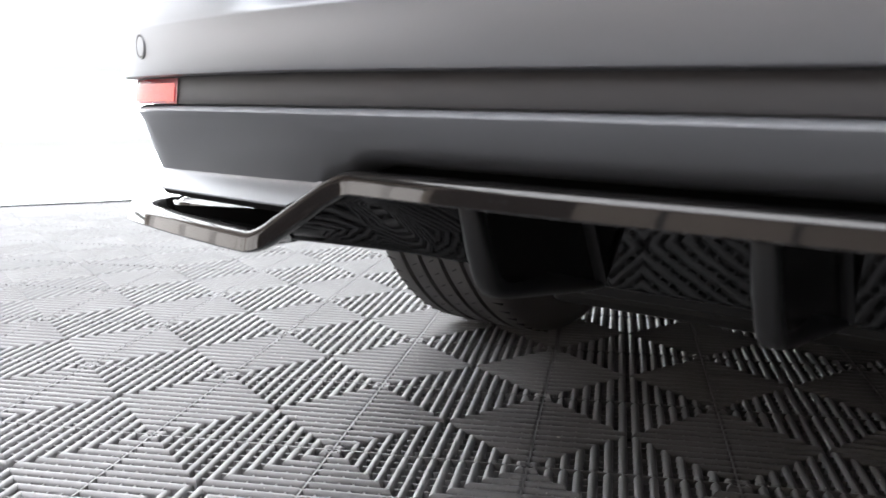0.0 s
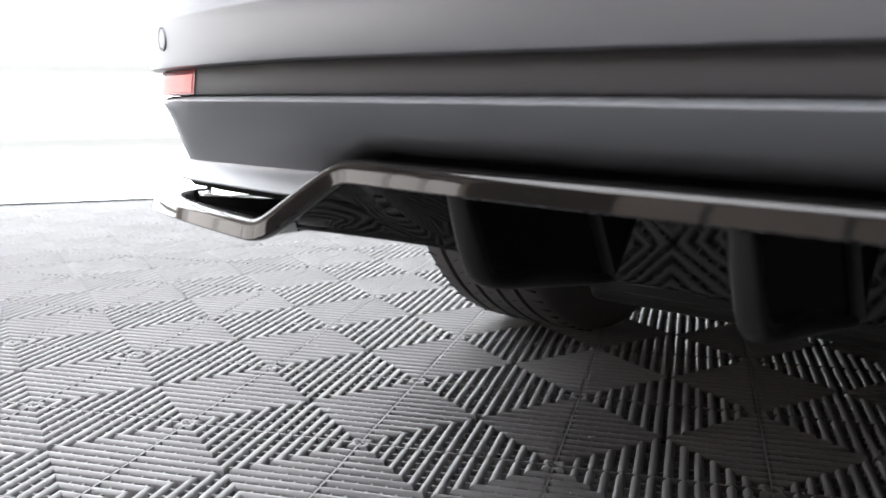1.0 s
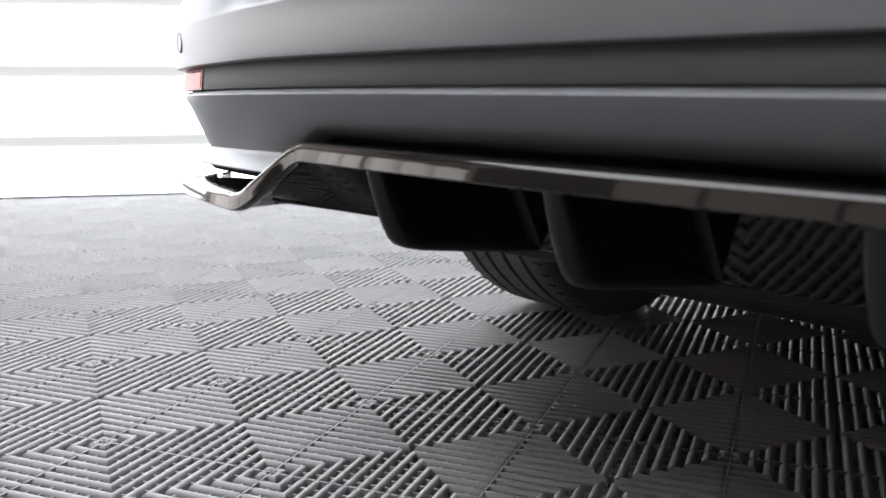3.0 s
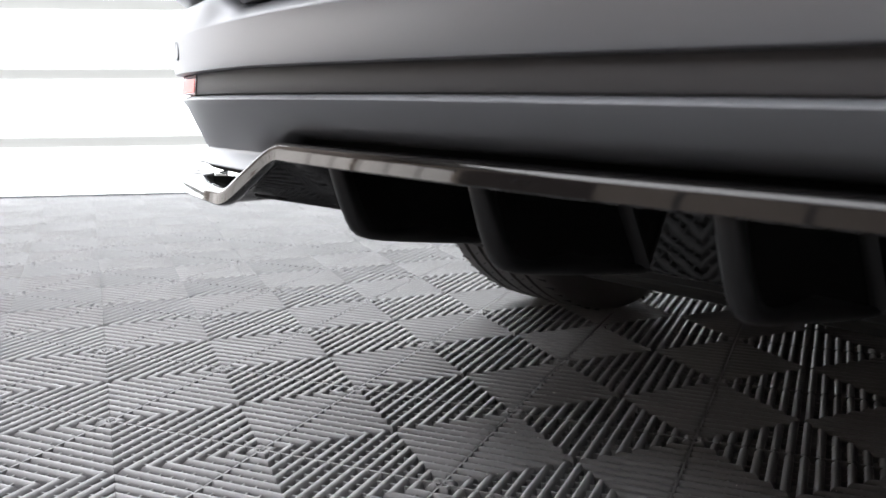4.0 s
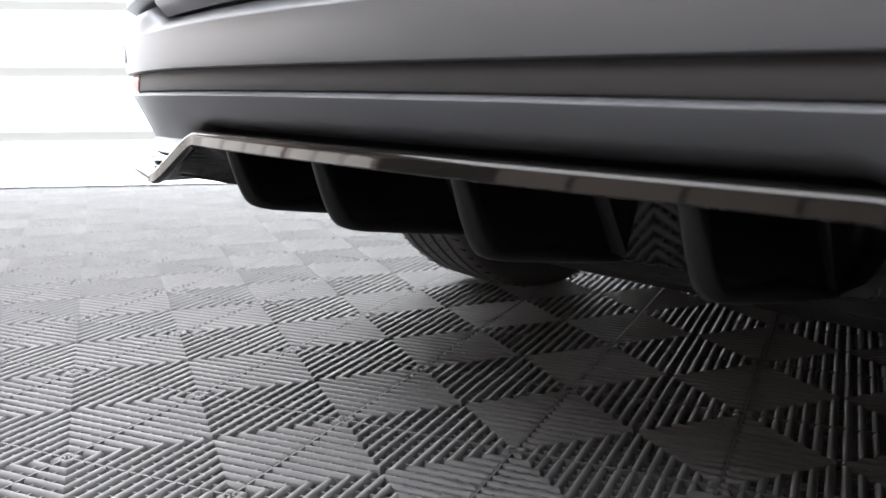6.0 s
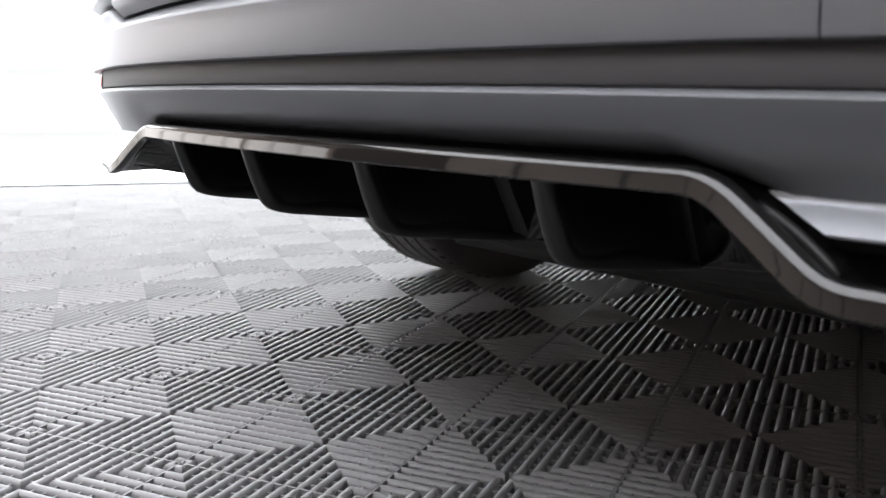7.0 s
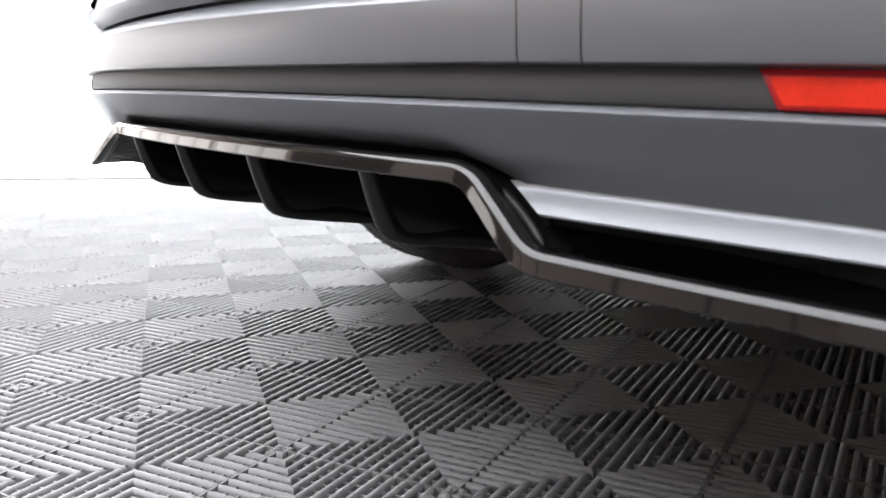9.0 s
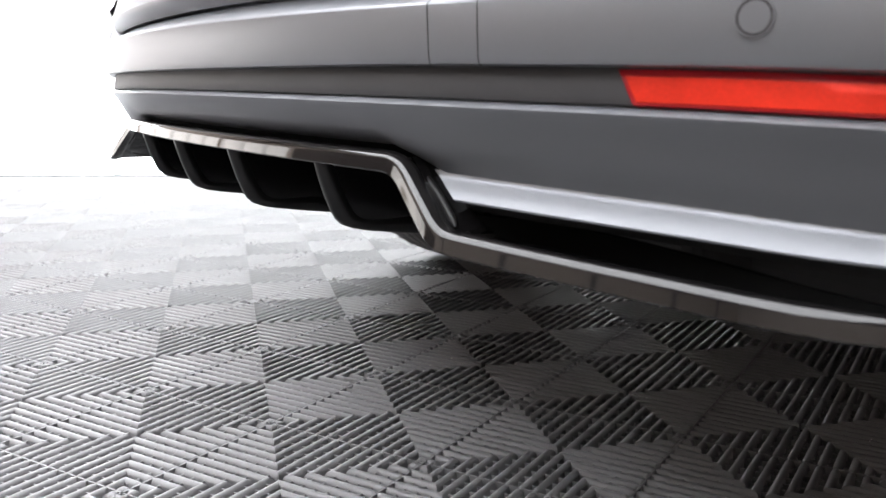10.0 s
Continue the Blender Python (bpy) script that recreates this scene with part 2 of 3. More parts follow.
def between(a, b, step=0.02):
    """The outline from x = a to x = b, with exact ends."""
    k = max(2, int(abs(b - a) / step) + 1)
    return [(a + (b - a) * i / k, plan(a + (b - a) * i / k)) for i in range(k + 1)]


# upper bumper, in pieces round the towing-eye cover
UPPER = [(0.030, 0.5074), (0.000, 0.5074), (-0.0070, 0.5078), (-0.0098, 0.5092), (-0.0112, 0.5140), (-0.0125, 0.536), (-0.0130, 0.5540),
         (-0.0124, 0.5560), (-0.0100, 0.5580), (0.000, 0.5645), (0.012, 0.5715), (0.040, 0.5760), (0.075, 0.578)]
OUTER_TOP = [(-0.0110, 0.5595), (-0.0065, 0.5780), (0.000, 0.5890), (0.014, 0.5955), (0.060, 0.5970)]


def upper_at(x):
    """The upper bumper's profile: outside the tailgate its top climbs to the rear wing."""
    f = min(1.0, max(0.0, (abs(x) - 0.495) / 0.075))
    f = f * f * (3 - 2 * f)
    dip = 0.0024 * max(0.0, 1 - (x / 0.45) ** 2)
    return [(o, z - dip * k) for (o, z), k in zip(UPPER[:8], (1, 1, 1, 1, 0.7, 0.2, 0, 0))] + [(a + (c - a) * f, b + (d - b) * f) for (a, b), (c, d) in zip(UPPER[8:], OUTER_TOP)]


COVER = (0.509, 0.561)
left_pts = [p for p in OUTLINE if p[0] < COVER[0] - 0.012 or (p[0] < 0)] + [(COVER[0] - 0.0007, plan(COVER[0] - 0.0007))]
right_pts = [(COVER[1] + 0.0007, plan(COVER[1] + 0.0007))] + [p for p in OUTLINE if p[0] > COVER[1] + 0.008]
upper = smooth(part("bumper", grid_mesh(skin(upper_at, left_pts)), PAINT, car), 40)
smooth(part("bumper_corner", grid_mesh(skin(upper_at, right_pts)), PAINT, car), 40)
smooth(part("towing_eye_cover", grid_mesh(skin(upper_at, between(COVER[0] + 0.0007, COVER[1] - 0.0007, 0.01))), PAINT, car), 40)
smooth(part("seam_backing", grid_mesh(skin(lambda x: [(o + 0.003, z - 0.001) for o, z in upper_at(x)[1:]], between(0.49, 0.575, 0.01))), STRIP, car), 40)

# dark trim strip and the red reflectors let into its ends
STRIP_P = [(0.030, 0.5082), (0.0015, 0.5079), (0.0005, 0.5065), (-0.001, 0.494), (-0.002, 0.4832), (-0.001, 0.4817), (0.02, 0.4812)]
REFLECTOR_P = [(0.007, 0.5064), (0.0002, 0.5062), (-0.0008, 0.5050), (-0.0022, 0.494), (-0.0034, 0.4828), (-0.0026, 0.4818), (0.007, 0.4815)]
LENS_P = [(0.005, 0.5022), (-0.0010, 0.5020), (-0.0017, 0.5014), (-0.0029, 0.494), (-0.0039, 0.4848), (-0.0033, 0.4843), (0.005, 0.4840)]
RX = 0.673


def slanted(profile, x0, x1, lean_x, step=0.02):
    """A skin from x0 to x1 whose end at x0 leans by lean_x between top and bottom."""
    rows = []
    k = max(2, int(abs(x1 - x0) / step) + 1)
    zs = [z for _, z in profile]
    for i in range(k + 1):
        row = []
        for o, z in profile:
            f = (max(zs) - z) / (max(zs) - min(zs))
            s = x0 + lean_x * f
            x = s + (x1 - s) * i / k
            o += 0.008 * corner(x)
            row.append((x - 0.35 * x * o, plan(x) + o, lean(x, z)))
        rows.append(row)
    return rows


rows = []
for i in range(-44, 45):
    x = 0.872 * i / 44
    rows.append([(x - 0.35 * x * o, plan(x) + o, lean(x, z)) for o, z in ((o + 0.008 * corner(x), z) for o, z in STRIP_P)])
smooth(part("trim_strip", grid_mesh(rows), STRIP, car, "dark grey grained plastic trim strip"), 40)
for s in (-1, 1):
    rows = slanted(REFLECTOR_P, s * (RX + 0.001), s * 0.868, max(s, 0) * 0.014, 0.012)
    border = smooth(part("reflector", grid_mesh(rows), RED_BORDER, car, "red plastic rear reflector"), 40)
    rows = slanted(LENS_P, s * (RX + 0.0065), s * 0.866, max(s, 0) * 0.011, 0.012)
    smooth(part("reflector_lens", grid_mesh(rows), RED, border, "bright red prismatic lens"), 40)
    tail = [p for p in OUTLINE if s * p[0] > 0.868]
    smooth(part("strip_end", grid_mesh(skin(lambda x: [(o + 0.008 * corner(x), z) for o, z in STRIP_P], tail)), STRIP, car), 40)

# lower bumper: bright chamfer, then a face that draws in towards the ground
LOWER = [(0.012, 0.4812), (0.001, 0.4808), (-0.003, 0.4795), (-0.0065, 0.4760), (-0.0055, 0.4735), (0.002, 0.464), (0.0125, 0.4465),
         (0.0232, 0.4285), (0.0280, 0.4215), (0.0291, 0.4188)]
STRAIGHT = {4: 0.002, 5: 0.005, 6: 0.006, 7: 0.002}
ROLLED = [(0.0030, 0.4632), (0.0105, 0.4535), (0.0190, 0.4455), (0.0300, 0.4392), (0.0480, 0.4350)]


def lower_at(x):
    """The lower bumper's profile: its lower edge bows down towards the corners."""
    d = 0.016 * max(0.0, min(x * x, 0.8) - 0.12)
    w = min(1.0, max(0.0, (0.475 - abs(x)) / 0.05))
    tail = [(o, z - d * k) for (o, z), k in zip(LOWER[5:], (0.0, 0.3, 0.75, 1.0, 1.0))]
    c = corner(x)
    both = LOWER[:5] + [(a + (e - a) * w, b + (f - b) * w) for (a, b), (e, f) in zip(tail, ROLLED)]
    return [(o * (1 - 0.65 * c) + (0.015 + 0.002 * max(0.0, 1 - k / 7) - STRAIGHT.get(k, 0.0)) * c + 0.007 * max(0.0, 1 - k / 6) * min(1.0, max(0.0, (abs(x) - (0.68 if x < 0 else 0.84)) / (0.11 if x < 0 else 0.05))), z) for k, (o, z) in enumerate(both)]


smooth(part("lower_bumper", grid_mesh(skin(lower_at, OUTLINE)), PAINT, car), 30)
# added sheet: closes the see-through gap and keeps the slot dark
part("slot_backing", grid_mesh(skin([(0.046, 0.4400), (0.048, 0.4150)], between(-0.47, 0.47))), SHADE_BLACK, car, "black sheet that closes and darkens the slot above the lip")
FLARE = [(0.0291, 0.4192), (0.0287, 0.4172), (0.0276, 0.4153), (0.0258, 0.4132), (0.0220, 0.4092), (0.0178, 0.4046), (0.0138, 0.4000), (0.0141, 0.3984), (0.024, 0.3962)]
BELLY = [(0.024, 0.3965), (0.036, 0.3885), (0.100, 0.3850), (0.170, 0.3880)]
FLARE_X = [0.0, 0.02, 0.06, 0.1, 0.14, 0.18, 0.22, 0.25, 0.28, 0.30, 0.32, 0.335, 0.35, 0.362, 0.374, 0.386, 0.396, 0.404, 0.412, 0.42]


def flare_rows(profile, s):
    """The corner piece below the bumper's face; its inner end is cut on the slant. s: the side."""
    rows = []
    for e in FLARE_X:
        row = []
        for o, z in profile:
            x = 0.474 + 0.040 * min(1.0, (0.4192 - z) / 0.0200) * max(0.0, 1 - e / 0.3) + e
            x = min(x, 0.892)
            nx = 0.351 * x + 48 * max(0.0, x - 0.74) ** 2
            k = 1 / math.hypot(1, nx)
            c = corner(s * x)
            o = o * (1 - 0.65 * c) + 0.015 * c
            row.append((s * (x - nx * k * o), plan(x) + k * o, lean(s * x, z) - (0.0125 * (x * x - 0.12) if z < 0.419 else 0.0)))
        rows.append(row)
    return rows


for s in (-1, 1):
    flare = smooth(part("bumper_flare", grid_mesh(flare_rows(FLARE, s)), PAINT, car), 30)
    smooth(part("flare_underside", grid_mesh(flare_rows(BELLY, s)), UNDER, flare), 30)

# parking sensors: a disc in a ring
for s in (-1, 1):
    x, z = (0.7660 if s > 0 else -0.733), (0.5385 if s > 0 else 0.5380)
    nx = s * (0.351 * abs(x) + 0.12 * abs(x) ** 3 + 48 * max(0.0, abs(x) - 0.74) ** 2)
    y = plan(x) - 0.0132 / math.hypot(1, nx)
    x += 0.0132 * nx / math.hypot(1, nx)
    turn = math.degrees(math.atan(nx))
    m = pose(x, y, lean(x, z), 90, 0, turn)
    bm = bmesh.new()
    rows = []
    for i in range(32):
        a = 2 * math.pi * i / 32
        rows.append([(r * math.cos(a), r * math.sin(a), h) for r, h in ((0.0124, -0.004), (0.0124, -0.0002), (0.0121, 0.0002), (0.0114, 0.0002), (0.0112, -0.003))])
    ring = grid_mesh(rows, close_u=True)
    ring.transform(m)
    sensor = smooth(part("parking_sensor", ring, PAINT, car, "round parking sensor"), 40)
    disc = bmesh.new()
    rows = []
    for i in range(32):
        a = 2 * math.pi * i / 32
        rows.append([(r * math.cos(a), r * math.sin(a), h) for r, h in ((0.0096, -0.004), (0.0096, -0.0001), (0.0094, 0.0001), (0.004, 0.0001), (0.0002, 0.0001))])
    disc = grid_mesh(rows, close_u=True)
    disc.transform(m)
    smooth(part("sensor_disc", disc, PAINT, sensor), 15)
    gap = grid_mesh([[(r * math.cos(2 * math.pi * i / 32), r * math.sin(2 * math.pi * i / 32), -0.0003) for r in (0.0092, 0.0116)] for i in range(32)], close_u=True)
    gap.transform(m)
    part("sensor_gap", gap, STRIP, sensor, "dark gap round the sensor disc")

# tailgate and rear wings above the bumper
GATE = [(0.050, 0.5800), (0.016, 0.5755), (0.010, 0.5755), (0.002, 0.5835), (-0.004, 0.5915), (-0.005, 0.5955), (-0.002, 0.6010), (0.012, 0.640), (0.018, 0.70), (0.03, 0.80), (0.10, 0.95)]
WING = [(0.060, 0.6000), (0.014, 0.6000), (0.004, 0.6025), (-0.004, 0.6090), (-0.005, 0.6140), (0.0, 0.621), (0.012, 0.645), (0.018, 0.70), (0.03, 0.80), (0.10, 0.95)]
smooth(part("tailgate", grid_mesh(skin(GATE, between(-0.503, 0.503, 0.03))), PAINT, car, "lower edge of the closed tailgate"), 30)
for s in (-1, 1):
    pts = [p for p in between(s * 0.507, s * 0.74)] + [p for p in (OUTLINE if s > 0 else reversed(OUTLINE)) if s * p[0] > 0.745]
    if s < 0:
        pts = list(reversed(pts))
    smooth(part("rear_wing", grid_mesh(skin(WING, pts)), PAINT, car), 30)
# the rest of the shell: flanks, boot and cabin, then the trays and pans below, with unseen black boxes added to block
# light under the car
for name, lim, bev, mat in (("boot", (-0.86, 0.86, 0.17, 0.70, 0.60, 0.94), 0.0, PAINT),
                            ("rear_tray", (-0.78, 0.78, 0.17, 0.60, 0.435, 0.60), 0.0, UNDER), ("silencer_shield", (-0.50, 0.50, 0.34, 0.62, 0.270, 0.45), 0.015, UNDER),
                            ("subframe", (-0.50, 0.50, 0.62, 0.78, 0.205, 0.60), 0.015, UNDER), ("axle_cover", (-0.66, 0.66, 0.76, 1.54, 0.140, 0.62), 0.015, UNDER),
                            ("floor_pan", (-1.00, 1.00, 1.52, 3.75, 0.142, 0.26), 0.01, UNDER), ("engine_tray", (-0.66, 0.66, 3.73, 4.80, 0.142, 0.66), 0.01, UNDER),
                            ("silencer", (0.30, 0.86, 0.44, 0.62, 0.262, 0.452), 0.03, UNDER), ("arch_liner", (-0.90, 0.90, 0.18, 1.52, 0.60, 0.62), 0.0, UNDER)):
    bm = bmesh.new()
    box(bm, *lim, bev)
    part(name, bm, mat, car)


def arch(y):
    """Height of the body's lower edge at y: the sill, raised in an arc over each wheel."""
    z = 0.150 if y > 1.077 else 0.40
    for wy in (1.077, 4.107):
        d = 0.425 ** 2 - (y - wy) ** 2
        if d > 0:
            z = max(z, 0.36 + math.sqrt(d))
    return z


def swept(y, keys):
    """A smooth value at y through (y, value) keys."""
    for (a, va), (b, vb) in zip(keys, keys[1:]):
        if y <= b:
            f = min(1.0, max(0.0, (y - a) / (b - a)))
            return va + (vb - va) * f * f * (3 - 2 * f)
    return keys[-1][1]


# flanks, bonnet and deck as one shell, then the dark glass house and the roof on it
rows = []
for k in range(121):
    y = 0.62 + (4.92 - 0.62) * k / 120
    w = swept(y, [(0.62, 0.985), (1.3, 1.02), (3.6, 1.02), (4.5, 0.97), (4.92, 0.72)])
    h = swept(y, [(0.62, 0.95), (2.9, 0.97), (3.5, 0.95), (4.6, 0.84), (4.92, 0.60)])
    zb = min(arch(y), h - 0.10)
    half = [(w - 0.02, zb)] + [(w - o, max(zb + 0.004 * (n + 1), z * h / 0.95)) for n, (o, z) in enumerate(((0.004, 0.42), (0.0, 0.60), (0.012, 0.72), (0.045, 0.86), (0.10, 0.93), (0.22, 0.955), (0.5, 0.975)))]
    rows.append([(-a, y, b) for a, b in half] + [(0, y, half[-1][1] + 0.006)] + [(a, y, b) for a, b in reversed(half)])
smooth(part("body_shell", grid_mesh(rows), PAINT, car), 40)
rows, roof = [], []
for k in range(61):
    y = 0.30 + (3.62 - 0.30) * k / 60
    top = swept(y, [(0.30, 0.955), (0.95, 1.50), (1.7, 1.62), (2.4, 1.585), (3.0, 1.33), (3.62, 0.955)])
    base = 0.86 - 0.10 * max(0.0, (y - 2.6)) - 0.16 * max(0.0, 0.9 - y)
    inner = base - 0.30 * (top - 0.95)
    half = [(base, 0.93), (base - 0.01, 0.95), (inner, max(top - 0.035, 0.951)), (inner - 0.05, max(top, 0.952))]
    rows.append([(-a, y, b) for a, b in half] + [(a, y, b) for a, b in reversed(half)])
    if 0.85 < y < 2.55:
        roof.append([(-inner - 0.004, y, top - 0.03), (-inner + 0.05, y, top + 0.006), (0, y, top + 0.022), (inner - 0.05, y, top + 0.006), (inner + 0.004, y, top - 0.03)])
smooth(part("glass_house", grid_mesh(rows), GLOSS, car), 40)
smooth(part("roof", grid_mesh(roof), PAINT, car), 40)


# ---- the diffuser: lip, fins and glossy back panel ----
def lip_line(x):
    """Height of the lip's middle and its inset from the bumper's face at x."""
    a = abs(x)
    f = min(1.0, max(0.0, (0.521 - a) / (0.521 - 0.437)))
    drop = 0.001 + 0.031 * (x - 0.521) if x > 0.521 else 0.0
    return 0.3690 + 0.0545 * f - drop, -0.018 + 0.030 * f


# the lip's upper edge: slope of each facet in degrees and its run
EDGE = [(14, 0.0010), (22, 0.0008), (28, 0.0010), (32, 0.0010), (36, 0.0010), (40, 0.0010), (44, 0.0010), (52, 0.0008), (62, 0.0008), (72, 0.0008), (82, 0.0008), (90, 0.0008)]

path = []
N = 360
for i in range(N + 1):
    x = -0.856 + 1.746 * i / N
    zs = [lip_line(x + d * 0.004) for d in range(-4, 5)]
    zc, off = sum(v[0] for v in zs) / 9, sum(v[1] for v in zs) / 9
    off += 1.6 * max(0.0, abs(x) - (0.80 if x < 0 else 0.85)) ** 1.6
    path.append(Vector((x, plan(x) + off, lean(x, zc))))
path = [p for i, p in enumerate(path) if i % 6 == 0 or 0.41 < abs(p.x) < 0.56 and i % 2 == 0]
rows = []
for i, p in enumerate(path):
    t = (path[min(i + 1, len(path) - 1)] - path[max(i - 1, 0)]).normalized()
    flat = Vector((t.x, t.y, 0)).normalized()
    back = Vector((-flat.y, flat.x, 0))
    up = back.cross(t).normalized()
    if up.z < 0:
        up = -up
    a = abs(p.x)
    depth = 0.046 + 0.039 * min(1.0, max(0.0, (a - 0.505) / 0.07))
    if a > 0.58:
        depth *= 1 - 0.45 * ((a - 0.58) / 0.28) ** 1.1
    sec = [(0.0016, -0.0104), (-0.0006, -0.0098), (-0.0016, -0.0084), (-0.0010, -0.0050), (0.0000, 0.0016)]
    for g, run in EDGE:
        sec.append((sec[-1][0] + run * math.sin(radians(g)), sec[-1][1] + run * math.cos(radians(g))))
    r = 0.0125 * min(1.0, max(0.0, (a - 0.530) / 0.03)) * math.sqrt(min(1.0, max(0.0, ((0.880 if p.x > 0 else 0.815) - a) / 0.05)))
    sec += [(0.0100, 0.0095), (0.0128, 0.0088), (0.0155, 0.0078), (0.0170, 0.0066 - 0.5 * r), (0.0180, 0.0060 - r), (depth - 0.006, 0.0058 - r), (depth - 0.002, 0.0064),
            (depth + 0.001, 0.0060), (depth + 0.002, 0.0046), (depth + 0.001, -0.0075), (0.016, -0.0085), (0.0130, -0.0092), (0.0115, -0.0104), (0.006, -0.0110)]
    rows.append([p + back * a_ + up * b_ for a_, b_ in sec])
diffuser = smooth(part("diffuser", grid_mesh(rows, close_v=True, caps=True), LIP, car, "gloss black aftermarket diffuser lip"), 38)

# bead that runs down behind each slope of the lip, then matt black sheets added to darken the slope's foot and the
# recess in the shelf
for s in (-1, 1):
    line = []
    for k in range(21):
        f = k / 20
        bow = math.sin(math.pi * f)
        line.append(Vector((s * (0.452 + 0.071 * f + 0.002 * bow), 0.0330 - 0.0105 * f, lean(s * 0.49, 0.4160 - 0.0395 * f + 0.0035 * bow))))
    rows, web = [], []
    for k, p in enumerate(line):
        t = (line[min(k + 1, 20)] - line[max(k - 1, 0)]).normalized()
        n1 = Vector((0, 1, 0)).cross(t).normalized()
        n2 = t.cross(n1).normalized()
        r = 0.0034 * math.sqrt(max(0.02, min(1.0, (20.3 - k) / 2.0)))
        rows.append([p + n1 * (r * math.cos(g)) + n2 * (r * math.sin(g)) for g in [2 * math.pi * i / 12 for i in range(12)]])
        x = 0.440 + 0.084 * k / 20
        zc, off = lip_line(s * x)
        web.append([p, Vector((s * x, plan(x) + off + 0.016, lean(s * x, zc) + 0.0095 - 0.003 * k / 20))])
    bead = smooth(part("slope_bead", grid_mesh(rows, close_v=True, caps=True), BEAD, diffuser, "black bead behind the lip's slope"), 60)
    part("slope_web", grid_mesh(web), SHADE_BLACK, diffuser)
    rows = []
    for k in range(25):
        x = 0.525 + (0.345 if s > 0 else 0.275) * k / 24
        tall = 0.0145 * (1 - (k / 24.5) ** 3) if s > 0 else 0.0150 * (1 - k / 24.5)
        zc, off = lip_line(s * x)
        nx = 0.351 * x
        depth = 0.085 * min(1.0, 0.54 + 0.46 * (x - 0.505) / 0.07) * (1 - 0.45 * (max(0.0, x - 0.58) / 0.28) ** 1.1)
        rows.append([(s * (x - nx * d), plan(x) + off + d, lean(s * x, zc) + u) for d, u in ((0.022, -0.0050), (depth - 0.010, -0.0048), (depth - 0.0085, 0.0010 + tall), (depth - 0.004, 0.0020 + tall))])
    smooth(part("recess_lining", grid_mesh(rows), SHADE_BLACK, diffuser, "matt black sheet added to darken the lip's recess"), 30)

# fins: plates with a rounded lower rear corner
FIN = [(0.004, 0.016), (0.0, 0.0), (0.0045, -0.016), (0.010, -0.033), (0.0165, -0.049), (0.022, -0.059), (0.029, -0.0655), (0.040, -0.0700), (0.058, -0.0740),
       (0.100, -0.0805), (0.150, -0.0875), (0.205, -0.0945), (0.235, -0.0945), (0.235, 0.016)]
for fx in (-0.3075, -0.103, 0.103, 0.3075):
    y0 = plan(fx) + 0.0145
    z0 = lean(fx, 0.4130)
    w = 0.0085
    cy, cz = 0.12, -0.035

    def fin_loop(bm, sx, shrink):
        loop = []
        for dy, dz in FIN:
            v = Vector((cy - dy, cz - dz))
            v.normalize()
            loop.append(bm.verts.new((fx + sx, y0 + dy + v.x * shrink, z0 + dz + v.y * shrink)))
        return loop

    # the rounded rim
    bm = bmesh.new()
    half = ((w - 0.0030, 0.0205), (w - 0.0012, 0.0165), (w - 0.0002, 0.0130), (w, 0.0100), (w - 0.0010, 0.0058), (w - 0.0030, 0.0022), (w - 0.0055, 0.0004))
    loops = [fin_loop(bm, -sx, shrink) for sx, shrink in half] + [fin_loop(bm, sx, shrink) for sx, shrink in reversed(half)]
    for a, b in zip(loops, loops[1:]):
        for k in range(len(FIN)):
            j = (k + 1) % len(FIN)
            bm.faces.new((a[k], b[k], b[j], a[j]))
    bmesh.ops.recalc_face_normals(bm, faces=bm.faces)
    smooth(part("fin", bm, FIN_RIM, diffuser, "satin black rim of an upright diffuser fin"), 50)
    # the glossy plate set into it
    bm = bmesh.new()
    loops = [fin_loop(bm, sx, 0.0200) for sx in (0.0030 - w, w - 0.0030)]
    for k in range(len(FIN)):
        j = (k + 1) % len(FIN)
        bm.faces.new((loops[0][k], loops[1][k], loops[1][j], loops[0][j]))
    bm.faces.new(loops[0])
    bm.faces.new(list(reversed(loops[1])))
    bmesh.ops.recalc_face_normals(bm, faces=bm.faces)
    part("fin_plate", bm, PLATE, diffuser, "gloss black fin plate")
    # rounded joint between fin and back panel
    pc = 0.1755 * fx * fx
    for s in (-1, 1):
        rows = []
        for k in range(9):
            f = k / 8
            py, pz = 0.146 + pc + 0.044 * f, 0.4085 - 0.0835 * f
            rows.append([(fx + s * (w - 0.003 + 0.013 * (1 - math.cos(g))), py - 0.013 * (1 - math.sin(g)) + 0.0015, lean(fx, pz)) for g in (0.0, 0.4, 0.8, 1.2, 1.57)])
        smooth(part("fin_fillet", grid_mesh(rows), FIN_RIM, diffuser), 60)

# roof behind the lip, and the glossy panel that leans down to the underside
rows, roof = [], []
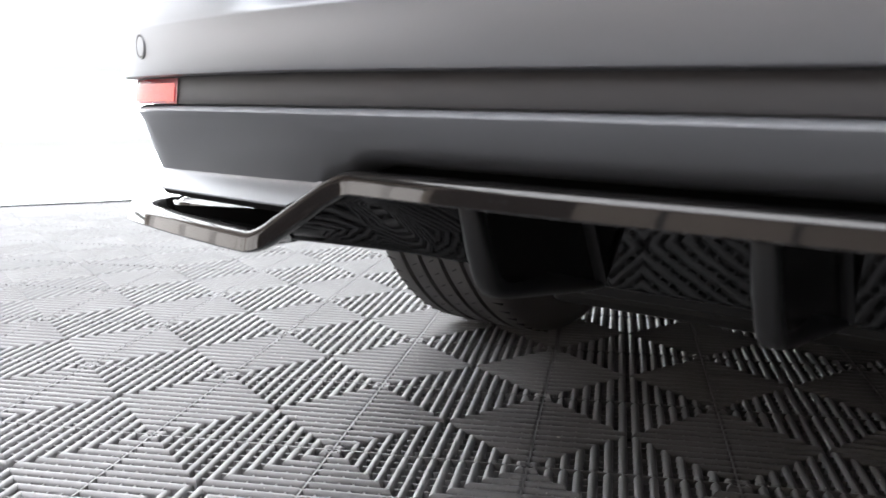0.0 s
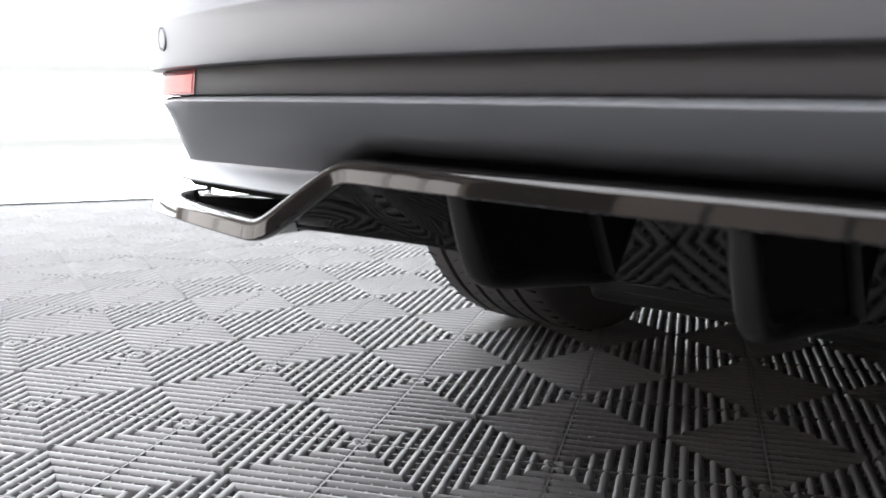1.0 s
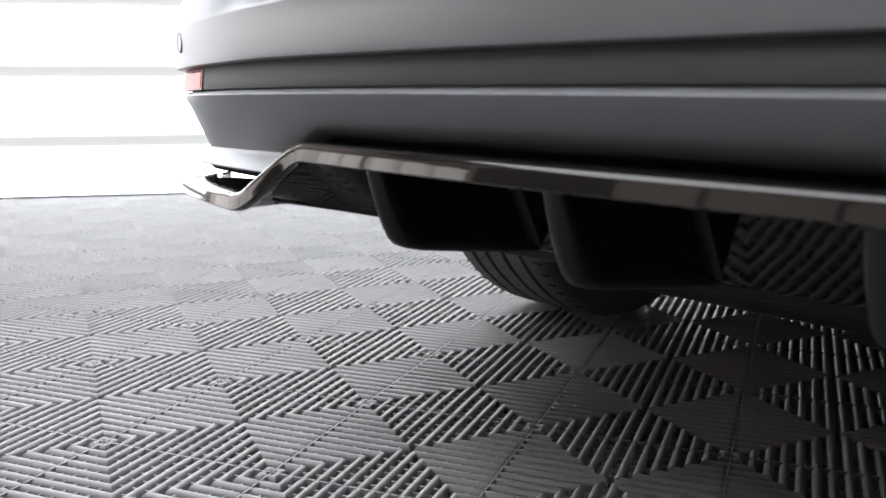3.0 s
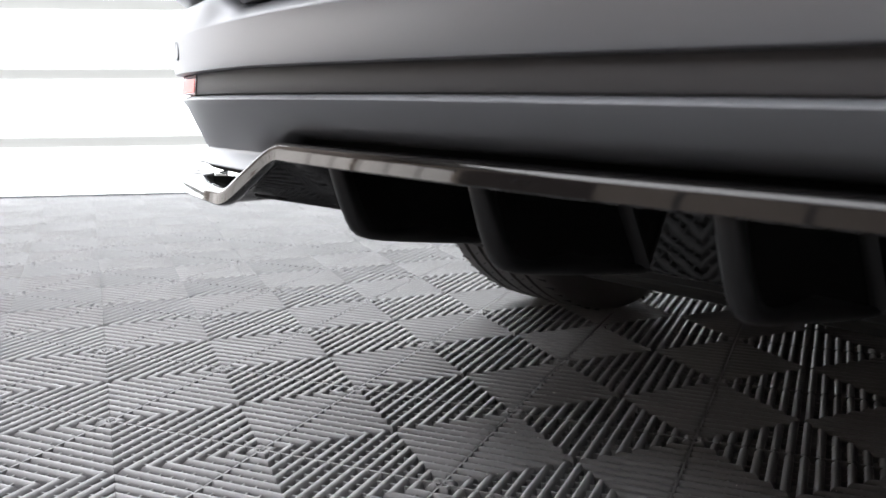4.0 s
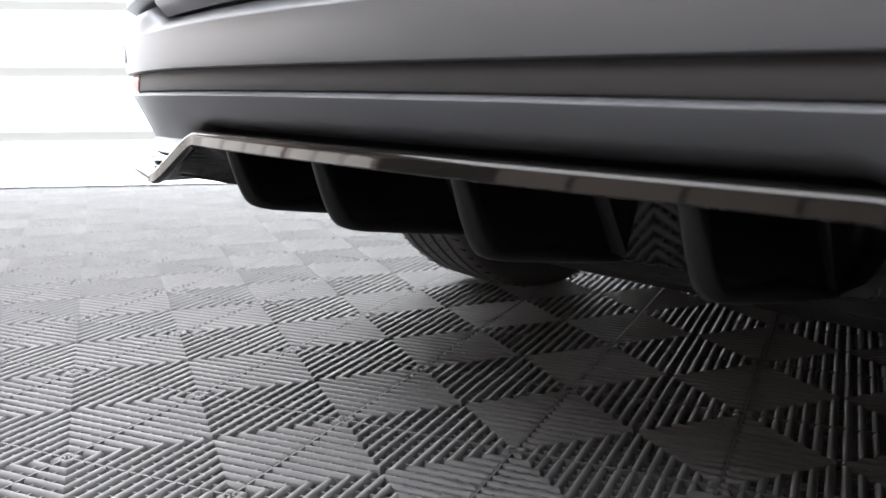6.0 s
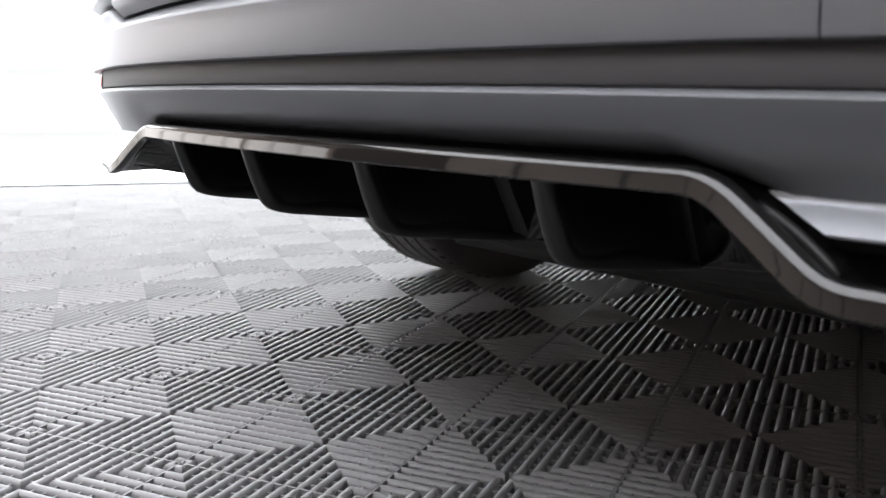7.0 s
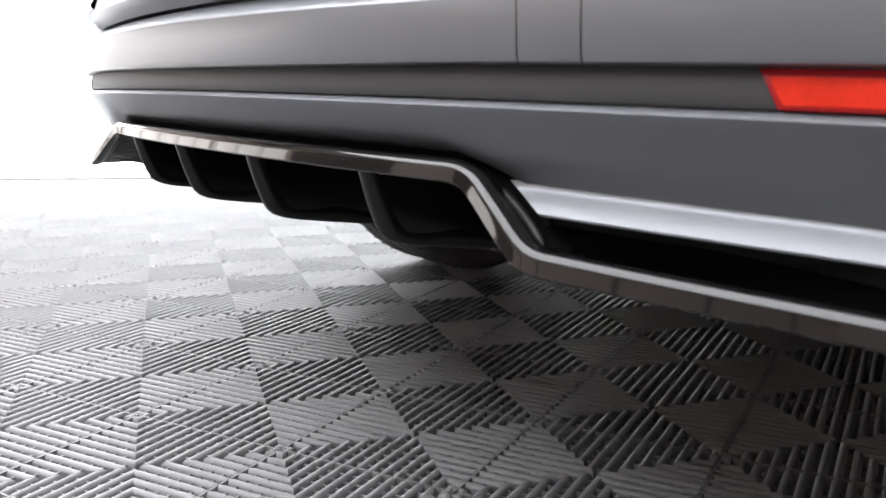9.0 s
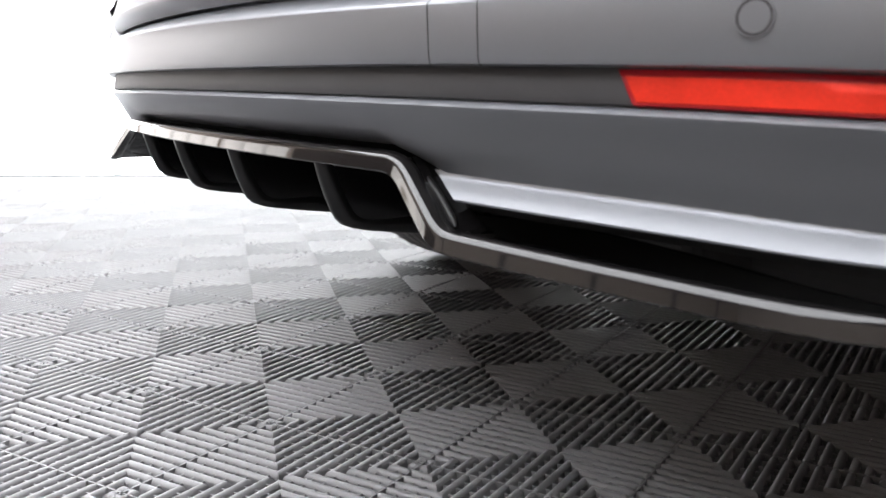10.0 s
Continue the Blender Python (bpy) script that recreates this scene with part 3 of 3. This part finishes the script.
for i in range(-40, 41):
    x = 0.530 * i / 40
    cy = 0.1755 * x * x
    g = min(1.0, max(0.0, (abs(x) - 0.33) / 0.09))
    zc, off = lip_line(x)
    y0 = 0.146 + cy + (plan(x) + off + 0.010 - 0.146 - cy) * g
    z0 = 0.4085 + (zc - 0.003 - 0.4085) * g
    h = min(1.0, max(0.0, (abs(x) - 0.31) / 0.21))
    y1, z1 = 0.190 + cy + (plan(x) + off + 0.020 - 0.190 - cy) * h, 0.3250 + 0.050 * h
    rows.append([(x, y0 + (y1 - y0) * f, lean(x, z0 + (z1 - z0) * f)) for f in (0.0, 0.06, 0.3, 0.6, 1.0)]
                + [(x, y1 + 0.002, lean(x, z1 - 0.0035)), (x, y1 + 0.006, lean(x, z1 - 0.0055)), (x, y1 + 0.012, lean(x, z1 - 0.0055)), (x, y1 + 0.11, lean(x, z1 + 0.010))])
    if abs(x) < 0.36:
        roof.append([(x, plan(x) + 0.036, lean(x, 0.4190)), (x, plan(x) + 0.06, lean(x, 0.4180)), (x, 0.150 + cy, lean(x, 0.4080))])
smooth(part("back_panel", grid_mesh(rows), GLOSS, diffuser, "gloss black panel between the fins"), 30)
part("panel_roof", grid_mesh(roof), UNDER, diffuser)


# ---- wheels ----
def wheel(x, y, outer):
    """One wheel standing at x, y: tyre with four grooves and sipes, and the rim. outer: the side that faces out."""
    root = new("wheel")
    root.parent = car
    root.location = (x * U, y * U, 0)
    R = 0.370
    prof = []
    groove = (-0.064, -0.024, 0.022, 0.067)
    marks = []
    for g in groove:
        marks += [(g - 0.0056, 0), (g - 0.0046, -0.008), (g + 0.0046, -0.008), (g + 0.0056, 0)]
    crown = [(-0.119, -0.024), (-0.114, -0.011), (-0.106, -0.005), (-0.094, -0.002)] + [(a, b) for a, b in marks] + [(0.094, -0.002), (0.106, -0.005), (0.114, -0.011), (0.119, -0.024)]
    prof = [(-0.108, R - 0.120), (-0.122, R - 0.094), (-0.1255, R - 0.060)] + [(a, R + b) for a, b in crown] + [(0.1255, R - 0.060), (0.122, R - 0.094), (0.108, R - 0.120)]
    rows = []
    for i in range(96):
        a = 2 * math.pi * i / 96
        row = []
        for px, pr in prof:
            z = R - pr * math.cos(a)
            row.append((px, pr * math.sin(a), max(z, 0.0005 + 0.04 * max(0.0, R - pr - 0.001))))
        rows.append(row)
    tyre = smooth(part("tyre", grid_mesh(rows, close_u=True), RUBBER, root, "black road tyre with four tread grooves"), 50)
    # shoulder sipes
    bm = bmesh.new()
    for i in range(72):
        a = 2 * math.pi * (i + 0.5) / 72
        for px, half, tilt in ((-0.090, 0.017, 0.01), (0.092, 0.017, -0.01), (0.044, 0.007, 0.02), (-0.044, 0.007, 0.02), (-0.001, 0.007, -0.02)):
            m = Matrix.Translation((px, 0, R)) @ Matrix.Rotation(a + tilt, 4, "X") @ Matrix.Translation((0, 0, -R + (0.0036 if half > 0.01 else 0.0018))) @ Matrix.Rotation(0.25 if half > 0.01 else -0.5, 4, "Z") @ Matrix.Diagonal((half * 2, 0.0022, 0.004, 1))
            if R - math.cos(a) * R > 0.004:
                bmesh.ops.create_cube(bm, size=1, matrix=m)
    tagged(part("tread_siping", bm, GROOVE, tyre), kind="stuff")
    rows = []
    for i in range(48):
        a = 2 * math.pi * i / 48
        rows.append([(outer * px, pr * math.sin(a), R - pr * math.cos(a)) for px, pr in ((-0.117, 0.262), (-0.121, 0.259), (-0.119, 0.254), (-0.110, 0.248), (-0.095, 0.235), (0.07, 0.230), (0.108, 0.252), (0.112, 0.248), (0.095, 0.215), (0.05, 0.06), (0.05, 0.002))])
    smooth(part("rim", grid_mesh(rows, close_u=True), ALLOY, root), 40)
    return root


WY = 1.077
for wx, wy, side in ((-0.90, WY, -1), (0.90, WY, 1), (-0.90, WY + 3.03, -1), (0.90, WY + 3.03, 1)):
    wheel(wx, wy, side)

# ---- the tiled floor: squares of four rib fields, laid corner to corner ----
PITCH = 4 / 15
RIB = PITCH / 14
LATTICE = pose(-1.00267, 0.23467, 0, 0, 0, 25.0)     # x runs along one set of ribs


def field(cx, cy, turned, inner, detail):
    """Points and faces of one diamond of parallel ribs with cross bars. inner: the half that meets the tile's other fields."""
    verts, faces = [], []

    def put(pts, fs):
        base = len(verts)
        for px, py, pz in pts:
            if turned:
                px, py = -py, px
            verts.append((cx + px, cy + py, pz))
        faces.extend([tuple(base + k for k in f) for f in fs])

    side = [(0.0063, -0.0140), (0.0063, -0.0064), (0.0059, -0.0042), (0.0049, -0.0022), (0.0034, -0.0009), (0.0018, -0.0002)]
    if not detail:
        side = [(0.0063, -0.0120), (0.0059, -0.0042), (0.0034, -0.0009)]
    prof = [(-py, pz) for py, pz in side] + [(0.0, 0.0)] + list(reversed(side))
    n = len(prof)
    for j in range(-7, 7):
        yc = (j + 0.5) * RIB
        for end in (-1, 1):
            pts = []
            start = 0.0052 if detail else 0.0
            pts += [(end * start, yc + py, pz) for py, pz in prof]
            for py, pz in prof:
                reach = PITCH / 2 - abs(yc) - (abs(yc + py) - abs(yc)) * 1.0 - (0.0 if yc * inner > 0 else 0.0003)
                pts.append((end * max(reach, start + 0.0006), yc + py, pz))
            fs = [(k, k + 1, n + k + 1, n + k) for k in range(n - 1)]
            fs.append(tuple(range(n, 2 * n)))
            if detail:
                pts += [(end * 0.0010, yc + 0.55 * py, pz - 0.0010) for py, pz in prof] + pts[:n]
                fs += [(2 * n + k, 2 * n + k + 1, 3 * n + k + 1, 3 * n + k) for k in range(n - 1)]
            put(pts, fs if end > 0 else [tuple(reversed(f)) for f in fs])
    h = PITCH / 2 - 0.002
    bar = 0.0011
    put([(-bar, -h, -0.0010), (bar, -h, -0.0010), (bar, h, -0.0010), (-bar, h, -0.0010),
         (-bar, -h, -0.014), (bar, -h, -0.014), (bar, h, -0.014), (-bar, h, -0.014)],
        [(0, 1, 2, 3), (0, 3, 7, 4), (1, 5, 6, 2)])
    if detail:
        for j in range(-6, 7):
            if j == 0:
                continue
            xc = j * RIB
            h = PITCH / 2 - abs(xc) - 0.003
            a, b = xc - 0.0013, xc + 0.0013
            put([(a, -h, -0.0036), (b, -h, -0.0036), (b, h, -0.0036), (a, h, -0.0036), (a, -h, -0.014), (b, -h, -0.014), (b, h, -0.014), (a, h, -0.014)],
                [(0, 1, 2, 3), (0, 3, 7, 4), (1, 5, 6, 2)])
    return verts, faces


def tile_geometry(detail):
    """One tile about its middle: fields above and below with ribs along x, to the sides with ribs along y."""
    verts, faces = [], []
    for cx, cy, turned, inner in ((0, PITCH / 2, False, -1), (0, -PITCH / 2, False, 1), (PITCH / 2, 0, True, 1), (-PITCH / 2, 0, True, -1)):
        v, f = field(cx, cy, turned, inner, detail)
        faces += [tuple(len(verts) + k for k in q) for q in f]
        verts += v
    return verts, faces


tv, tf = tile_geometry(True)
tile_mesh = bpy.data.meshes.new("floor_tile")
tile_mesh.from_pydata([(a * U, b * U, c * U) for a, b, c in tv], [], tf)
tile_mesh.materials.append(TILE)
tile_mesh.shade_smooth()
tile_mesh.set_sharp_from_angle(angle=radians(50))
inv_room = ROOM.inverted()
near, far = [], []
for i in range(-34, 35):
    for j in range(-34, 35):
        # middles on every other lattice point, so that the tiles meet edge to edge
        if (i + j) % 2:
            continue
        p = LATTICE @ Vector((i * PITCH, j * PITCH, 0))
        r = inv_room @ p
        if not (X0 * U < r.x * U < X1 * U and Y0 < r.y < YS + 0.19):
            continue
        d = (p - Vector((-0.75, 0.55, 0))).length
        (near if d < 10 else far).append((d, i, j, p))
near.sort(key=lambda q: q[0])
near, far = near[:300], near[300:] + far
for d, i, j, p in near:
    ob = new("floor_tile", tile_mesh)
    ob.matrix_world = Matrix.Translation(p * U) @ pose(0, 0, 0.0005 * random.uniform(-1, 0.2), 0, 0, 25.0)
    ob.parent = floor
    ob.matrix_parent_inverse = floor.matrix_world.inverted()
fv, ff = tile_geometry(False)
fv_np = np.array(fv)
rot = np.array(Matrix.Rotation(radians(25), 3, "Z"))
fv_np = fv_np @ rot.T
allv, allf = [], []
for d, i, j, p in far:
    base = len(allv)
    allv.extend(((fv_np + np.array(p)) * U).tolist())
    allf.extend([tuple(base + k for k in f) for f in ff])
me = bpy.data.meshes.new("floor_tile_rest")
me.from_pydata(allv, [], allf)
me.materials.append(TILE_REST)
me.shade_smooth()
me.set_sharp_from_angle(angle=radians(50))
rest = new("floor_tiles_beyond", me)
rest.parent = floor
rest.matrix_parent_inverse = floor.matrix_world.inverted()
tagged(rest, kind="stuff")

# ---- small things on the floor ----
rng = random.Random(7)


def fleck(x, y, size, label):
    """A small crumpled flake lying on the ribs."""
    bm = bmesh.new()
    bmesh.ops.create_icosphere(bm, subdivisions=1, radius=1)
    for v in bm.verts:
        v.co = Vector((v.co.x * size * rng.uniform(0.7, 1.2), v.co.y * size * rng.uniform(0.4, 0.8), v.co.z * size * 0.22 * rng.uniform(0.5, 1.3)))
    bm.transform(Matrix.Rotation(rng.uniform(0, 6.28), 4, "Z"))
    bm.transform(Matrix.Translation((x, y, size * 0.2)))
    return tagged(part("fleck", bm, DUST), label, "debris", group="flecks on the floor")


fleck(-0.531, 0.566, 0.0038, "small pale flake of debris lying on the grey tiles")
fleck(-0.47, 0.60, 0.0018, "tiny pale crumb lying on the grey tiles")
bm = bmesh.new()
for k in range(150):
    x, y, r = rng.uniform(-1.3, 0.9), rng.uniform(-0.1, 0.95), rng.uniform(0.0005, 0.0012)
    bmesh.ops.create_icosphere(bm, subdivisions=1, radius=r, matrix=Matrix.Translation((x, y, r * 0.4)))
tagged(part("dust_specks", bm, DUST), "fine pale dust specks scattered on the tiles", "dust", kind="stuff")
